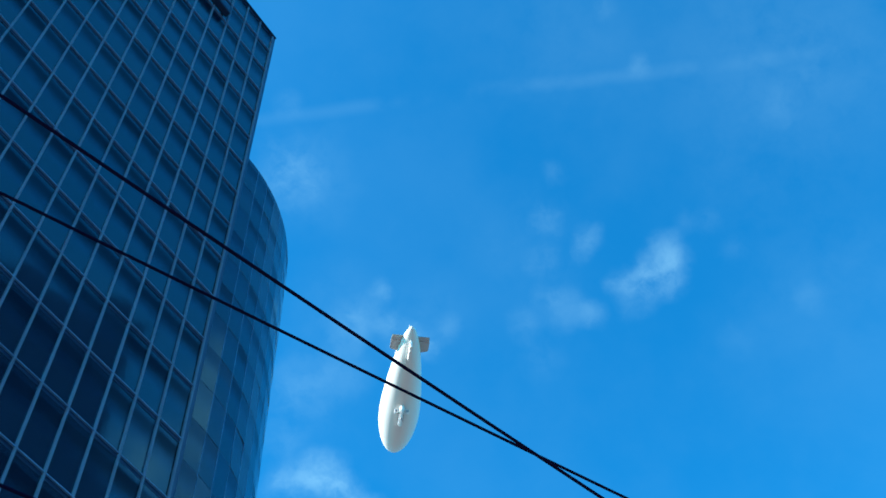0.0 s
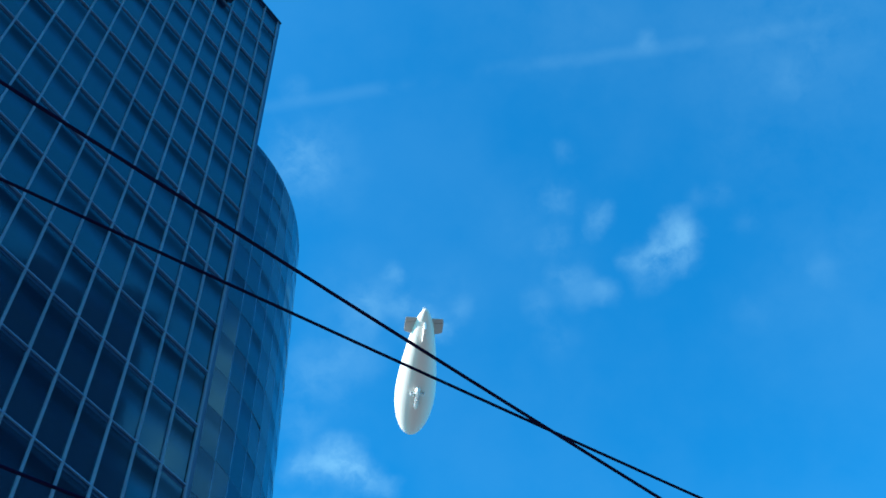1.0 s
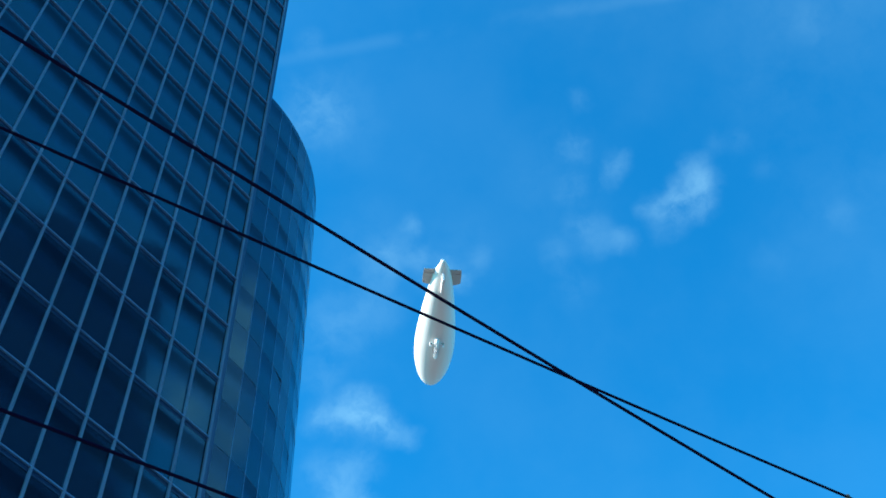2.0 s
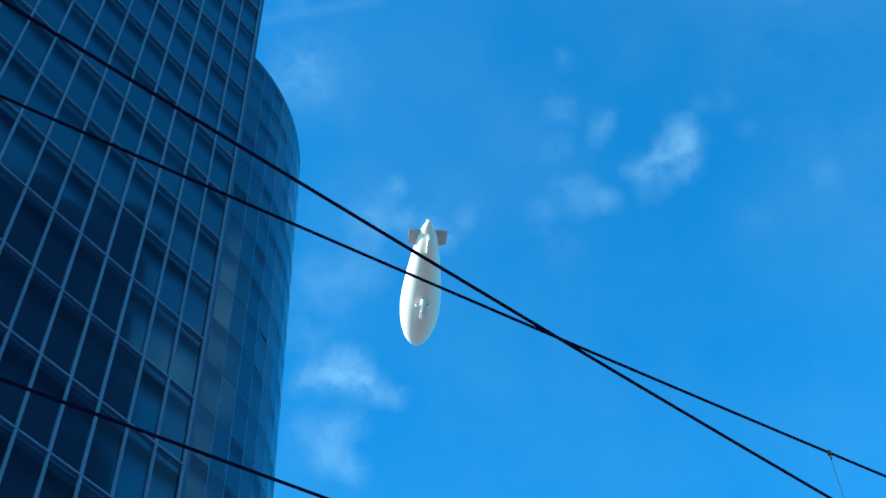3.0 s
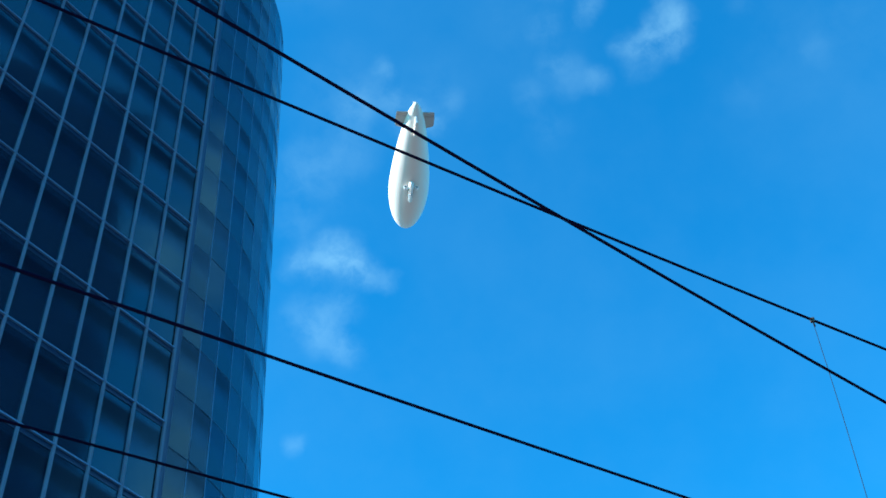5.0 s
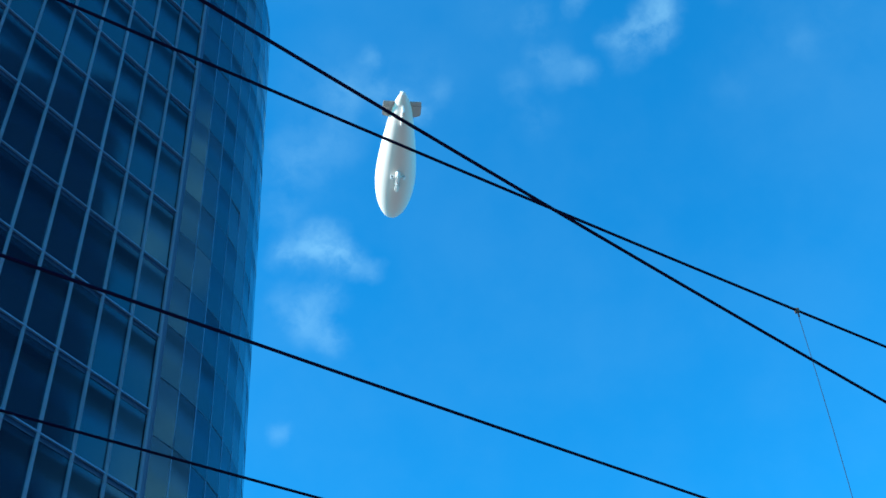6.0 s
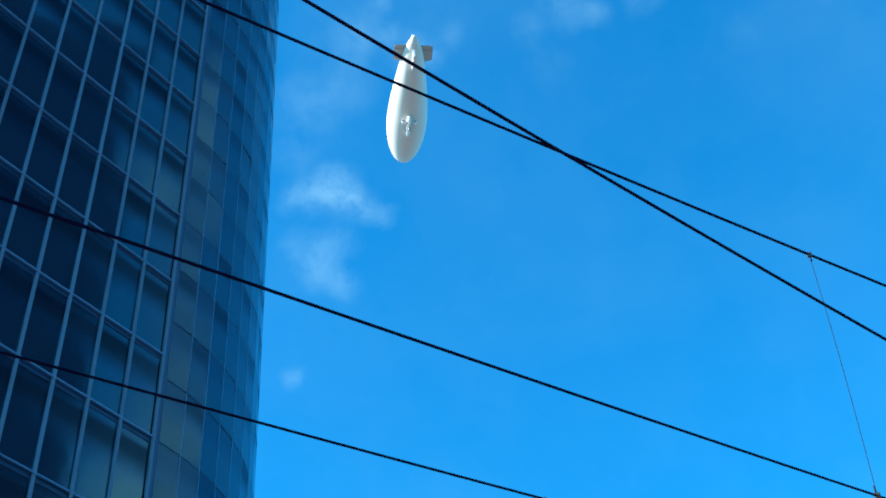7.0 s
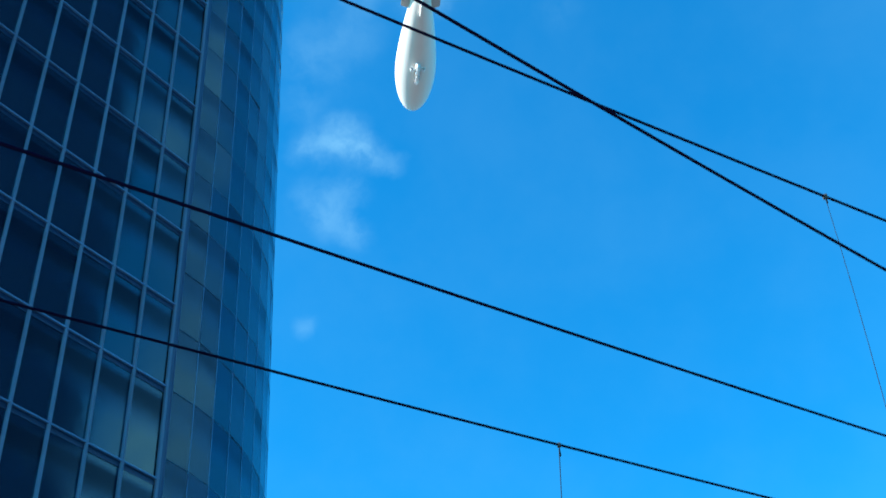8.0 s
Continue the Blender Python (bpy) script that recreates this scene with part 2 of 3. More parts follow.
def part(name, bm, mat, parent=None, label="", smooth=False, at=None):
    me = bm if isinstance(bm, bpy.types.Mesh) else mesh_of(name, bm, mat, smooth)
    ob = new(name, me)
    if parent:
        ob.parent = parent
    if at is not None:
        ob.matrix_basis = at
    if label:
        ob["label"] = label
    return ob


def box(bm, lo, hi, bevel=0.0):
    c = [(a + b) / 2 for a, b in zip(lo, hi)]
    s = [b - a for a, b in zip(lo, hi)]
    made = bmesh.ops.create_cube(bm, size=1.0, matrix=Matrix.LocRotScale(c, None, s))
    if bevel:
        edges = list({e for v in made["verts"] for e in v.link_edges})
        bmesh.ops.bevel(bm, geom=edges, offset=bevel, segments=2, affect="EDGES", profile=0.6)
    return bm


def prism(bm, outline, z0, z1):
    """An upright prism over an outline of (x, y)."""
    lo = [bm.verts.new((x, y, z0)) for x, y in outline]
    hi = [bm.verts.new((x, y, z1)) for x, y in outline]
    n = len(outline)
    bm.faces.new(lo[::-1])
    bm.faces.new(hi)
    for i in range(n):
        bm.faces.new((lo[i], lo[(i + 1) % n], hi[(i + 1) % n], hi[i]))
    return bm


def sweep(bm, section, points, closed_ends=True):
    """Carries a section of (side, up) along points that lie level or plumb."""
    rings = []
    for i, p in enumerate(points):
        a, b = points[max(i - 1, 0)], points[min(i + 1, len(points) - 1)]
        d = (Vector(b) - Vector(a)).normalized()
        up = Vector((0, 0, 1)) if abs(d.z) < 0.9 else Vector((0, 1, 0))
        side = d.cross(up).normalized()
        up = side.cross(d)
        rings.append([bm.verts.new(Vector(p) + side * s + up * u) for s, u in section])
    n = len(section)
    for r, q in zip(rings, rings[1:]):
        for i in range(n):
            bm.faces.new((r[i], r[(i + 1) % n], q[(i + 1) % n], q[i]))
    if closed_ends:
        bm.faces.new(rings[0][::-1])
        bm.faces.new(rings[-1])
    return bm


def ring(radius, n=8):
    return [(radius * math.cos(2 * math.pi * i / n), radius * math.sin(2 * math.pi * i / n)) for i in range(n)]


# ---- ground ----
bm = bmesh.new()
R_GROUND = 2500.0
steps = [0, 30, 120, 500, R_GROUND]
grid = sorted({-s for s in steps} | set(steps))
vs = [[bm.verts.new((x, y, 0)) for x in grid] for y in grid]
for j in range(len(grid) - 1):
    for i in range(len(grid) - 1):
        bm.faces.new((vs[j][i], vs[j][i + 1], vs[j + 1][i + 1], vs[j + 1][i]))
ground = part("ground", bm, GROUND)
tagged(ground, "pale grey street surface reaching to the horizon", "ground", kind="structure")

# added dark wall, out of view: it darkens what the lower panes mirror
bm = bmesh.new()
box(bm, (55, -60, 0), (80, 36, 140), 0.2)
wall_east = part("wall_east", bm, DARK_BLOCKER)
tagged(wall_east, "plain dark wall added out of view to darken the mirrored sky", "wall", kind="structure")

# ---- the glass tower ----
# local frame of the facade: x runs along the wall towards the rounded end, y points into the building, z up
EDGE = (-11.509, 32.020)
FACE_AZ = 60.105
STOREY, BAY = 3.6, 1.402
ROW0 = 49.784 + EYE                   # height of the transom counted as row 0
TOP_ROW, LOW_ROW = -10, 14
TOP_DROP = 0.62                      # the top storey is lower than the others
TOWER_TOP, ROUND_TOP = ROW0 + 10 * STOREY - TOP_DROP, ROW0 + 4.37 * STOREY
RADIUS = 11.65
CORNER = 0.32                        # width of the corner post beyond the last mullion
BAYS = 26
tower = new("office_tower")
tower.matrix_world = pose(EDGE[0], EDGE[1], 0, 0, 0, FACE_AZ)
tagged(tower, "tall dark blue glass office tower with a rounded lower wing", "building")


def row_z(j):
    return ROW0 - j * STOREY


ROUND_STOREY = 2.7
ROUND_ROWS = [row_z(4) + ROUND_STOREY * k for k in range(11, -14, -1)]


def arc(theta, r=RADIUS):
    """A point on the rounded end; theta in radians from the flat wall."""
    return (CORNER + r * math.sin(theta), RADIUS - r * math.cos(theta))


DEEP = 5.5                           # depth of the rooms behind the glass
# solid cores behind the rooms
bm = bmesh.new()
box(bm, (-BAYS * BAY, DEEP, 0), (CORNER, 2 * RADIUS, TOWER_TOP - 0.05))
part("main_block", bm, ROOM, tower, "plain core of the tower")
for x0, x1 in ((CORNER - 0.06, CORNER), (-BAYS * BAY - 0.2, -BAYS * BAY)):
    bm = bmesh.new()
    box(bm, (x0, 0.16, 0), (x1, DEEP, TOWER_TOP - 0.05))
    part("end_wall", bm, DARK_METAL, tower, "dark end wall")
bm = bmesh.new()
outline = [arc(math.pi * i / 40, RADIUS - DEEP) for i in range(41)]
prism(bm, [(CORNER + 0.01, DEEP)] + outline[1:-1] + [(CORNER + 0.01, outline[-1][1])], 0, ROUND_TOP - 0.05)
part("round_wing", bm, ROOM, tower, "plain core of the rounded wing")


def ring_slab(bm, z0, z1, r0, r1, n=60):
    """A flat half ring of the rounded wing."""
    line = [math.pi * k / n for k in range(n + 1)]
    prism(bm, [(max(CORNER + 0.01, arc(t, r1)[0]), arc(t, r1)[1]) for t in line] + [(max(CORNER + 0.01, arc(t, r0)[0]), arc(t, r0)[1]) for t in reversed(line)], z0, z1)
    return bm


# storey slabs, their undersides the ceilings of the rooms
flat_slab = mesh_of("floor_slab", box(bmesh.new(), (-BAYS * BAY, 0.17, -0.25), (-0.07, DEEP - 0.01, 0.0)), PLASTER)
round_slab = mesh_of("floor_slab", ring_slab(bmesh.new(), -0.27, 0.0, RADIUS - DEEP + 0.01, RADIUS - 0.26), PLASTER)
for j in range(TOP_ROW, LOW_ROW + 1):
    part("floor_slab", flat_slab, PLASTER, tower, at=pose(0, 0, row_z(j) - (TOP_DROP + 0.06 if j == TOP_ROW else 0)))
for z in ROUND_ROWS:
    part("floor_slab", round_slab, PLASTER, tower, at=pose(0, 0, z))
# an added cross wall keeps sun from behind out of the wing's front rooms
t0, t1 = radians(78), radians(79.5)
bm = bmesh.new()
prism(bm, [arc(t0, RADIUS - DEEP - 0.1), arc(t0, RADIUS - 0.27), arc(t1, RADIUS - 0.27), arc(t1, RADIUS - DEEP - 0.1)], 0, ROUND_TOP - 0.4)
part("partition", bm, ROOM, tower, "plain cross wall added behind the glass to block the sun")
part("roof_slab", ring_slab(bmesh.new(), ROUND_TOP - 0.33, ROUND_TOP - 0.06, RADIUS - DEEP + 0.01, RADIUS - 0.26), CONCRETE, tower)

# parapets
bm = bmesh.new()
box(bm, (-BAYS * BAY - 0.1, -0.06, TOWER_TOP - 0.05), (CORNER + 0.02, 0.60, TOWER_TOP + 0.1), 0.03)
part("parapet", bm, FASCIA, tower, "slim metal parapet coping")
bm = bmesh.new()
sweep(bm, [(-0.16, -0.05), (-0.09, -0.05), (-0.09, 0.0), (-0.16, 0.0)], [(*arc(math.pi * i / 60), ROUND_TOP) for i in range(61)])
part("parapet", bm, BLUE_METAL, tower, "curved metal parapet coping")

# the walls stand on a plinth; each storey has a fascia in front of its slab
flat_wall = part("glass_wall", box(bmesh.new(), (-BAYS * BAY, 0.10, 0.0), (-0.02, 0.18, 0.14)), DARK_METAL, tower, "flat curtain wall of blue tinted glass")
curved_wall = part("curved_glass_wall", ring_slab(bmesh.new(), 0.0, 0.14, RADIUS - 0.24, RADIUS - 0.09), SPANDREL, tower, "rounded curtain wall of blue tinted glass")
fascia = mesh_of("fascia", box(box(bmesh.new(), (-BAYS * BAY, 0.10, -0.24), (-0.02, 0.16, 0.02)), (-BAYS * BAY, 0.05, -0.02), (-0.02, 0.10, 0.02)), FASCIA)
round_fascia = mesh_of("fascia", ring_slab(bmesh.new(), -0.03, 0.0, RADIUS - 0.24, RADIUS - 0.13, 75), SPANDREL)
for j in range(TOP_ROW, LOW_ROW):
    part("fascia", fascia, FASCIA, flat_wall, at=pose(0, 0, row_z(j) - (TOP_DROP + 0.06 if j == TOP_ROW else 0)))
for z in ROUND_ROWS + [ROUND_TOP - 0.06]:
    part("fascia", round_fascia, SPANDREL, curved_wall, at=pose(0, 0, z))

# mullions: a channel section with two ridges
MULLION = [(-0.045, 0.12), (0.045, 0.12), (0.045, 0.02), (0.038, 0.0), (0.018, 0.0), (0.014, 0.025), (-0.014, 0.025), (-0.018, 0.0), (-0.038, 0.0), (-0.045, 0.02)]


def mullion_mesh(height):
    bm = bmesh.new()
    prism(bm, MULLION, 0.0, height)
    return mesh_of("mullion", bm, ALUMINIUM)


tall = mullion_mesh(TOWER_TOP - 0.06)
for i in range(BAYS + 1):
    part("mullion", tall, ALUMINIUM, flat_wall, at=pose(-i * BAY + (0.05 if i == 0 else 0), 0, 0.0))
bm = bmesh.new()
box(bm, (0.125, 0.05, 0.0), (CORNER - 0.05, 0.16, TOWER_TOP - 0.06), 0.012)
part("corner_post", bm, CORNER_BLUE, flat_wall, "blue-clad corner post")
bm = bmesh.new()
prism(bm, [(CORNER - 0.06, 0.16), (CORNER, 0.16), (CORNER, 0.05), (CORNER - 0.015, 0.035), (CORNER - 0.06, 0.035)], 0.0, TOWER_TOP - 0.06)
part("corner_trim", bm, CORNER_BLUE, flat_wall, "slim metal corner trim")
ARC_BAY = 1.08
DT = ARC_BAY / RADIUS
N_ARC = int(math.pi / DT)
SLIM = [(-0.014, 0.14), (0.014, 0.14), (0.014, 0.090), (0.011, 0.084), (-0.011, 0.084), (-0.014, 0.090)]
bm = bmesh.new()
prism(bm, SLIM, 0.0, ROUND_TOP - 0.06)
slim = mesh_of("mullion", bm, COOL_METAL)
for i in range(1, N_ARC + 1):
    x, y = arc(i * DT)
    part("mullion", slim, ALUMINIUM, curved_wall, at=pose(x, y, 0, 0, 0, math.degrees(i * DT)))

# transoms: two rails with a dark slot between
def flat_transom():
    bm = bmesh.new()
    box(bm, (-BAYS * BAY, 0.02, -0.030), (0, 0.098, 0.026))
    return mesh_of("transom", bm, COOL_METAL)


def flat_rail_low():
    bm = bmesh.new()
    box(bm, (-BAYS * BAY, 0.085, -0.238), (0, 0.10, -0.215))
    return mesh_of("lower_rail", bm, BLUE_METAL)


def curved_transom():
    bm = bmesh.new()
    line = [(*arc(math.pi * i / 75), 0) for i in range(76)]
    sweep(bm, [(-0.15, -0.012), (-0.098, -0.012), (-0.098, 0.012), (-0.15, 0.012)], line)
    return mesh_of("transom", bm, BLUE_METAL)


flat_rail, curved_rail, low_rail = flat_transom(), curved_transom(), flat_rail_low()
for j in range(TOP_ROW + 1, LOW_ROW + 1):
    part("transom", flat_rail, ALUMINIUM, flat_wall, at=pose(0, 0, row_z(j)))
    part("lower_rail", low_rail, ALUMINIUM, flat_wall, at=pose(0, 0, row_z(j)))
for z in ROUND_ROWS:
    part("transom", curved_rail, BLUE_METAL, curved_wall, at=pose(0, 0, z))


# panes
def pane_mesh(width, height, mat=GLASS):
    bm = bmesh.new()
    box(bm, (-width / 2, -0.012, -height / 2), (width / 2, 0.012, height / 2), 0.006)
    return mesh_of("pane", bm, mat)


PANE_W, PANE_H = BAY - 0.095, STOREY - 0.275
pane, top_pane = pane_mesh(PANE_W, PANE_H), pane_mesh(PANE_W, PANE_H - TOP_DROP)
arc_pane = pane_mesh(ARC_BAY - 0.03, ROUND_STOREY - 0.06, GLASS_ROUND)
rng = random.Random(7)
rest = bmesh.new()
rest_arc = bmesh.new()
for j in range(TOP_ROW, LOW_ROW):
    drop = TOP_DROP if j == TOP_ROW else 0.0
    zc = row_z(j) - 0.245 - (PANE_H + drop) / 2
    for i in range(BAYS):
        m = pose(-(i + 0.5) * BAY, 0.125, zc, rng.gauss(0, 0.25), 0, rng.gauss(0, 0.25))
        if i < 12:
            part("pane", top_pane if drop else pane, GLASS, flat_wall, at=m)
        else:
            bmesh.ops.create_cube(rest, size=1.0, matrix=m @ Matrix.Diagonal((PANE_W, 0.024, PANE_H - drop, 1)))
for k, z in enumerate([ROUND_TOP - 0.05] + ROUND_ROWS[:-1]):
    top, low = z - 0.035, ROUND_ROWS[k] + 0.025
    for i in range(N_ARC):
        th = (i + 0.5) * DT
        x, y = arc(th, RADIUS * math.cos(DT / 2) - 0.10)
        m = pose(x, y, (top + low) / 2, rng.gauss(0, 0.35), 0, math.degrees(th) + rng.gauss(0, 0.35))
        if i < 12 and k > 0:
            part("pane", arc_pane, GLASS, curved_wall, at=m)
        else:
            bmesh.ops.create_cube(rest_arc, size=1.0, matrix=m @ Matrix.Diagonal((ARC_BAY - 0.03, 0.024, top - low, 1)))
tagged(part("far_panes", rest, GLASS_FAR, flat_wall), kind="stuff")
tagged(part("far_panes", rest_arc, GLASS_ROUND_FAR, curved_wall), kind="stuff")

# maintenance cradle hanging near the roof
cradle = new("maintenance_cradle")
cradle.matrix_world = tower.matrix_world @ pose(-4.3 * BAY, -0.27, row_z(-8.06))
tagged(cradle, "dark window-cleaning cradle hanging below the tower parapet", "cradle")
bm = bmesh.new()
box(bm, (-1.5, -0.22, 0.0), (1.5, 0.22, 0.12), 0.02)
part("floor", bm, CRADLE, cradle)
for x in (-1.5, 1.3):
    bm = bmesh.new()
    box(bm, (x, -0.22, 0.12), (x + 0.2, 0.22, 1.25), 0.02)
    part("end_box", bm, CRADLE, cradle)
for y in (-0.20, 0.15):
    for z in (0.6, 1.1):
        bm = bmesh.new()
        box(bm, (-1.3, y, z), (1.3, y + 0.05, z + 0.06))
        part("rail", bm, CRADLE, cradle)
bm = bmesh.new()
box(bm, (-1.3, -0.24, 0.12), (1.3, -0.205, 1.0))
part("panel", bm, FASCIA, cradle)
for x in (-1.4, 1.4):
    part("cable", sweep(bmesh.new(), ring(0.02, 6), [(x, 0, 1.25), (x, 0, TOWER_TOP - row_z(-8.06) + 0.6)]), CABLE, cradle)
    bm = bmesh.new()
    box(bm, (x - 0.06, -0.1, TOWER_TOP - row_z(-8.06) + 0.55), (x + 0.06, 1.6, TOWER_TOP - row_z(-8.06) + 0.7), 0.02)
    box(bm, (x - 0.06, 0.95, TOWER_TOP - row_z(-8.06) - 0.1), (x + 0.06, 1.1, TOWER_TOP - row_z(-8.06) + 0.6), 0.02)
    part("roof_arm", bm, CRADLE, cradle)

# ---- overhead wires ----
# bearing of the line, distance from the first eye, height over the eye, slope and curve along it
WIRES = [
    ("messenger_wire", 42.595, 3.1822, 5.6308, -0.0857, 0.00399, 0.0105, "thick black overhead wire crossing above the street"),
    ("messenger_wire", 34.793, 5.7921, 8.8345, -0.0627, 0.00169, 0.0143, "thick black overhead wire that carries a thin dropper"),
    ("contact_wire", 43.952, 4.1847, 4.1867, 0.1030, 0.00105, 0.0094, "black overhead contact wire held by a clamp"),
    ("span_wire", 35.941, 5.7734, 4.6305, -0.0094, 0.00123, 0.0088, "thin black overhead wire with a hanging dropper"),
]
ENDS = (-24.0, 28.0)


def wire_point(w, s):
    a = radians(w[1])
    return Vector((-math.sin(a) * w[2] + math.cos(a) * s, math.cos(a) * w[2] + math.sin(a) * s, EYE + w[3] + w[4] * s + w[5] * s * s))


def add_wire(w):
    pts = [wire_point(w, ENDS[0] + (ENDS[1] - ENDS[0]) * k / 130) for k in range(131)]
    ob = part(w[0], sweep(bmesh.new(), ring(w[6], 8), pts), CABLE, smooth=True)
    return tagged(ob, w[7], "overhead wire", "overhead wires")


for w in WIRES:
    add_wire(w)
LOW_WIRE = ("contact_wire", 35.941, 5.7734, 4.6305 - 1.5, -0.0094, 0.00123, 0.0088, "black overhead contact wire below a dropper")
add_wire(LOW_WIRE)


def dropper(top, foot, radius, label, size=1.0):
    ob = new("dropper")
    ob.location = foot
    tagged(ob, label, "dropper wire", "droppers")
    h = (top - foot).length
    lean = top - foot
    pts = [lean * (k / 20) + Vector((0.012 * math.sin(math.pi * k / 20), 0, 0)) for k in range(21)]
    part("strand", sweep(bmesh.new(), ring(radius, 6), pts), STEEL, ob, "thin steel strand", smooth=True)
    for p, s in ((Vector((0, 0, 0)), -1), (lean, 1)):
        bm = bmesh.new()
        box(bm, (p.x - 0.022 * size, p.y - 0.018 * size, p.z - 0.03 * size), (p.x + 0.022 * size, p.y + 0.018 * size, p.z + 0.022 * size), 0.004 * size)
        box(bm, (p.x - 0.010 * size, p.y - 0.03 * size, p.z - 0.012 * size), (p.x + 0.010 * size, p.y + 0.03 * size, p.z + 0.008 * size), 0.003 * size)
        part("clamp", bm, BRASS, ob, "worn bronze clamp")
        bm = bmesh.new()
        bmesh.ops.create_cone(bm, segments=10, radius1=0.010 * size, radius2=0.006 * size, depth=0.07, cap_ends=True, matrix=Matrix.Translation(p - Vector((0, 0, 0.055 * s))))
        part("sleeve", bm, STEEL, ob, "pale crimped sleeve", smooth=True)
    return ob


dropper(wire_point(WIRES[1], 8.27), wire_point(WIRES[2], 8.18), 0.0032, "thin steel dropper clamped between two overhead wires")
dropper(wire_point(WIRES[3], 4.65), wire_point(LOW_WIRE, 4.44), 0.0032, "thin steel dropper hanging from the span wire", 0.55)


# masts that carry the wires
def mast(s):
    ends = [wire_point(w, s) for w in WIRES + [LOW_WIRE]]
    a = radians(40)
    n = Vector((-math.sin(a), math.cos(a), 0))
    foot = max(ends, key=lambda p: p.dot(n)) + n * 0.8
    top = max(p.z for p in ends) + 0.6
    ob = new("catenary_mast")
    ob.location = (foot.x, foot.y, 0)
    tagged(ob, "dark painted steel mast carrying the overhead wires", "mast", "catenary masts")
    part("pole", sweep(bmesh.new(), ring(0.13, 12), [(0, 0, 0), (0, 0, top)]), MAST, ob, smooth=True)
    bm = bmesh.new()
    box(bm, (-0.25, -0.25, 0), (0.25, 0.25, 0.04), 0.01)
    part("base_plate", bm, MAST, ob)
    for p in ends:
        q = p - ob.location
        part("arm", sweep(bmesh.new(), ring(0.03, 8), [(0, 0, q.z), q]), MAST, ob, smooth=True)
    return ob


mast(ENDS[0])
mast(ENDS[1])

# ---- the airship ----
LENGTH, GIRTH = 40.0, 10.4
airship = new("airship")
SHIP_MID, SHIP_HEADING = (-13.01, 187.78, 242.37), 11.8
airship.matrix_world = pose(*SHIP_MID, 0, 0, 90 + SHIP_HEADING)   # local x points to the nose
tagged(airship, "white airship with tail fins and a small gondola, in flight", "airship")


def hull_radius(f):
    """f: 0 at the nose, 1 at the tail."""
    if f < 0.36:
        return GIRTH / 2 * max(0.0, 1 - ((0.36 - f) / 0.36) ** 2.1) ** 0.52
    u = (f - 0.36) / 0.64
    cap = max(0.0, 1 - (max(0.0, u - 0.78) / 0.22) ** 2) ** 0.5
    return GIRTH / 2 * (1 - 0.72 * u ** 1.5) * cap


bm = bmesh.new()
N_RING, N_SEG = 64, 64
fs = [(1 - math.cos(math.pi * k / N_RING)) / 2 for k in range(1, N_RING)]
rings = []
for f in fs:
    r = hull_radius(f)
    rings.append([bm.verts.new((LENGTH * (0.5 - f), r * math.cos(2 * math.pi * i / N_SEG), r * math.sin(2 * math.pi * i / N_SEG))) for i in range(N_SEG)])
nose, tail = bm.verts.new((LENGTH / 2, 0, 0)), bm.verts.new((-LENGTH / 2, 0, 0))
for a, b in zip(rings, rings[1:]):
    for i in range(N_SEG):
        bm.faces.new((a[i], a[(i + 1) % N_SEG], b[(i + 1) % N_SEG], b[i]))
for i in range(N_SEG):
    bm.faces.new((nose, rings[0][(i + 1) % N_SEG], rings[0][i]))
    bm.faces.new((tail, rings[-1][i], rings[-1][(i + 1) % N_SEG]))
part("envelope", bm, ENVELOPE, airship, "white fabric envelope", smooth=True)


def plate(bm, outline, thick):
    """A fin in the local x-z plane with a lens-shaped thickness."""
    a = [bm.verts.new((x, -thick / 2, z)) for x, z in outline]
    b = [bm.verts.new((x, thick / 2, z)) for x, z in outline]
    n = len(outline)
    bm.faces.new(a[::-1])
    bm.faces.new(b)
    for i in range(n):
        bm.faces.new((a[i], a[(i + 1) % n], b[(i + 1) % n], b[i]))
    bmesh.ops.bevel(bm, geom=list(bm.edges), offset=thick * 0.3, segments=2, affect="EDGES")
    return bm


FIN_SPAN = 4.8
for turn in (0, 90, 180, 270):
    # level fins take the painted shade, upright fins the sunlit white
    fin = part("fin", plate(bmesh.new(), [(-12.2, 2.2), (-12.9, FIN_SPAN - 0.3), (-13.2, FIN_SPAN), (-16.0, FIN_SPAN), (-16.0, 1.4)], 0.32),
               FIN_SHADED if turn % 180 else ENVELOPE, airship, "pale tail fin", at=pose(0, 0, 0, turn) @ Matrix.Diagonal((1, 1 if turn % 180 else 2.2, 1, 1)))
    part("rudder", plate(bmesh.new(), [(-16.02, 1.0), (-16.02, FIN_SPAN - 0.02), (-17.2, FIN_SPAN - 0.15), (-17.2, 1.0)], 0.3), FIN_SHADED if turn % 180 else ENVELOPE, fin, "hinged trailing flap")

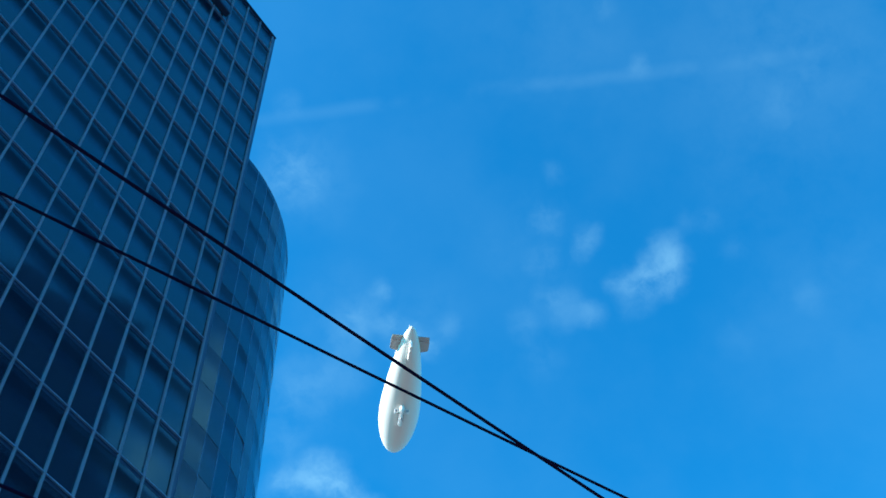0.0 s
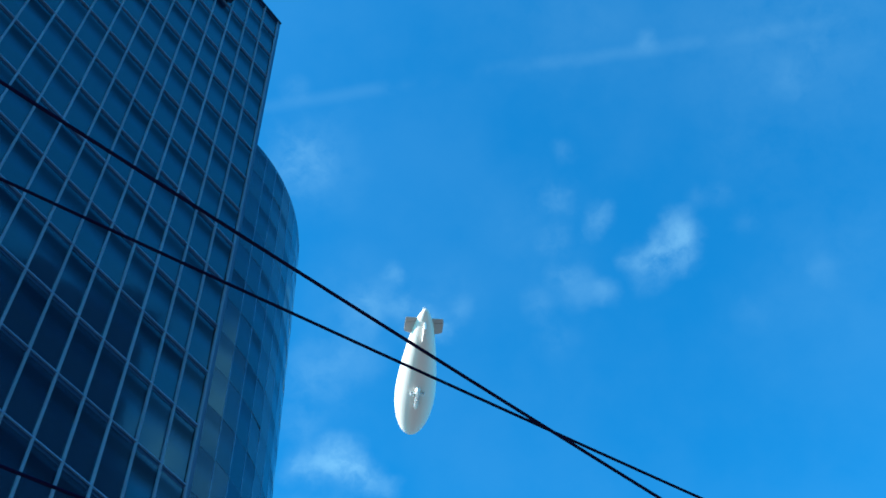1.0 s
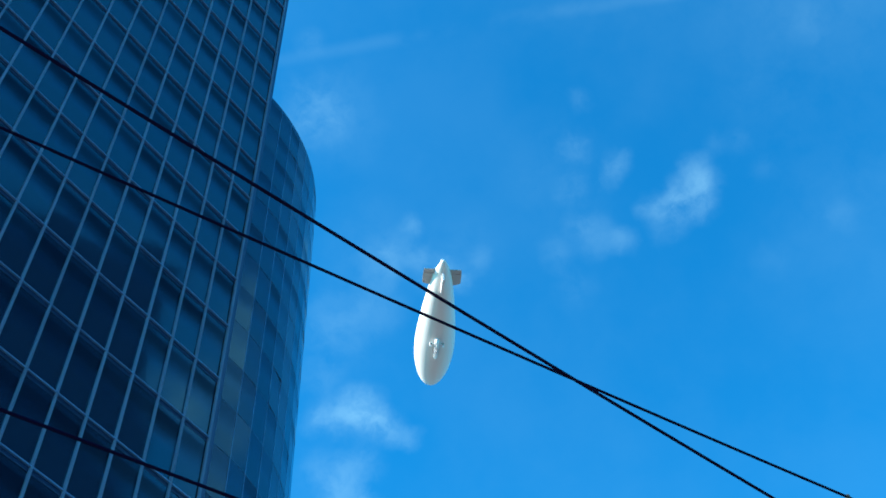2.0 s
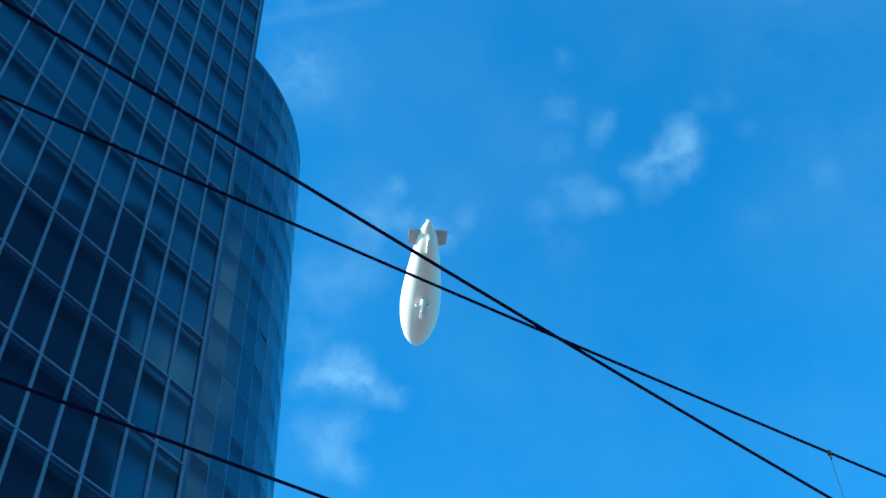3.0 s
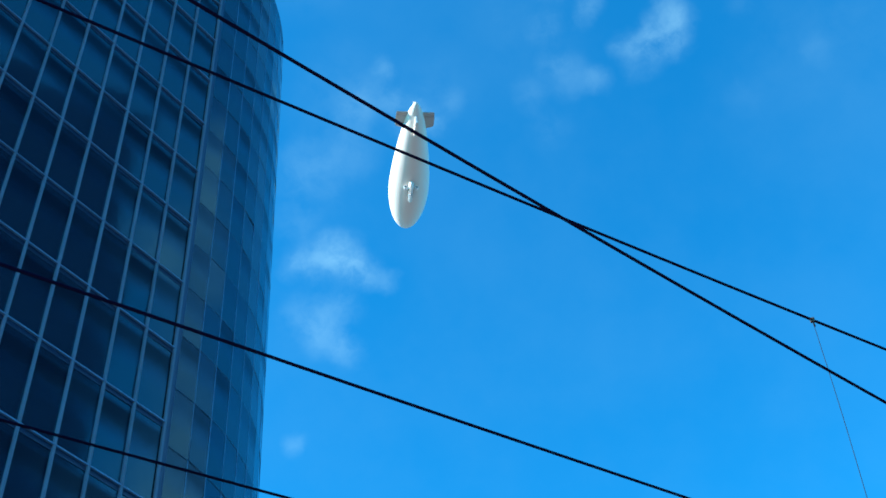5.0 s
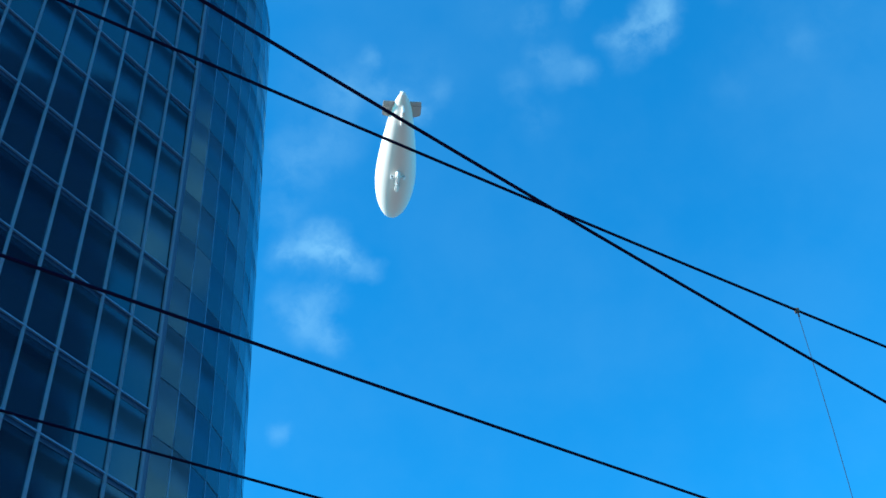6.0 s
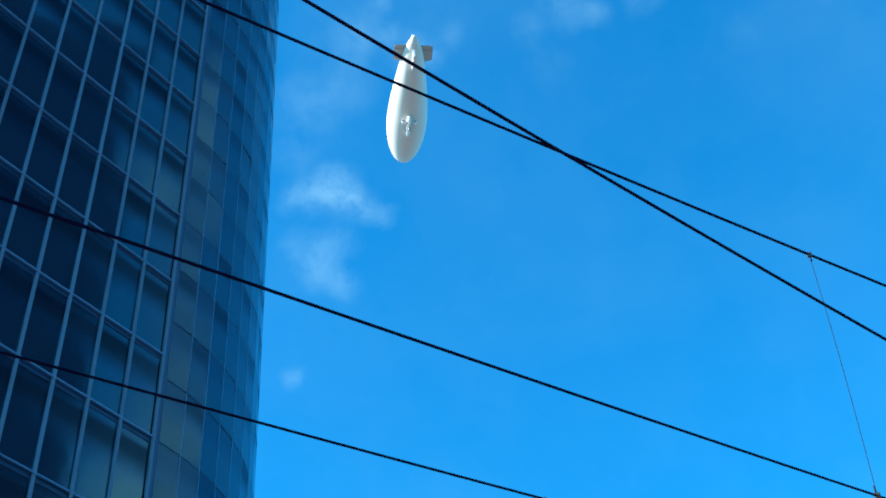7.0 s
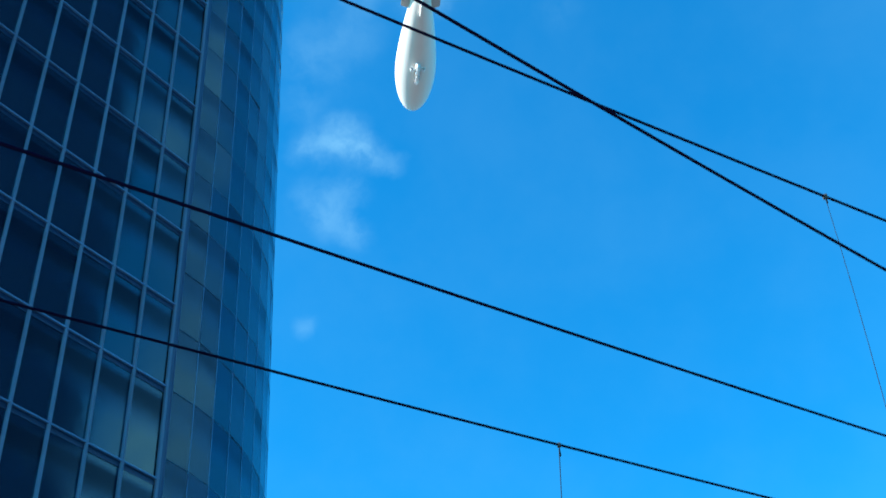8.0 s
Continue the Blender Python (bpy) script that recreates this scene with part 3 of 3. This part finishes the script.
# gondola
GX = 3.6
HULL_LOW = -hull_radius(0.5 - GX / LENGTH)
gondola = new("gondola")
gondola.parent = airship
gondola.matrix_basis = pose(GX, 0, HULL_LOW + 0.15)
bm = bmesh.new()
box(bm, (-3.1, -0.65, -2.1), (3.1, 0.65, 0.0))
for v in bm.verts:
    if v.co.z < -1:
        v.co.x *= 0.82
        v.co.y *= 0.8
    if v.co.x > 1:
        v.co.y *= 0.75
bmesh.ops.bevel(bm, geom=list(bm.edges), offset=0.28, segments=4, affect="EDGES")
part("cabin", bm, GONDOLA, gondola, "white rounded cabin", smooth=True)
for side in (-1, 1):
    for k in range(3):
        bm = bmesh.new()
        box(bm, (-1.2 + k * 1.0, side * 0.62 - 0.03, -1.1), (-0.4 + k * 1.0, side * 0.62 + 0.03, -0.5), 0.02)
        part("window", bm, DARK_GLASS, gondola)
    strut = sweep(bmesh.new(), ring(0.12, 10), [(-1.5, side * 0.5, -0.9), (-1.5, side * 1.2, -0.9)])
    part("outrigger", strut, GONDOLA, gondola, smooth=True)
    bm = bmesh.new()
    bmesh.ops.create_cone(bm, segments=24, radius1=0.50, radius2=0.44, depth=0.8, cap_ends=False, matrix=pose(-1.5, side * 1.4, -0.9, 0, 90, 0))
    bmesh.ops.solidify(bm, geom=list(bm.faces), thickness=0.08)
    part("fan_duct", bm, GONDOLA, gondola, "white fan duct", smooth=True)
    bm = bmesh.new()
    bmesh.ops.create_uvsphere(bm, u_segments=14, v_segments=10, radius=0.22, matrix=pose(-1.5, side * 1.4, -0.9) @ Matrix.Diagonal((1.6, 1, 1, 1)))
    part("engine", bm, ENGINE, gondola, "dark grey engine", smooth=True)
    for b in range(4):
        bm = bmesh.new()
        box(bm, (-0.03, -0.06, 0.05), (0.03, 0.06, 0.42), 0.01)
        part("blade", bm, ENGINE, gondola, at=pose(-1.8, side * 1.4, -0.9, 45 + 90 * b))
bm = bmesh.new()
bmesh.ops.create_uvsphere(bm, u_segments=14, v_segments=10, radius=0.28, matrix=pose(-0.4, 0, -2.2) @ Matrix.Diagonal((1, 1, 1.3, 1)))
part("wheel", bm, ENGINE, gondola, "dark landing wheel", smooth=True)
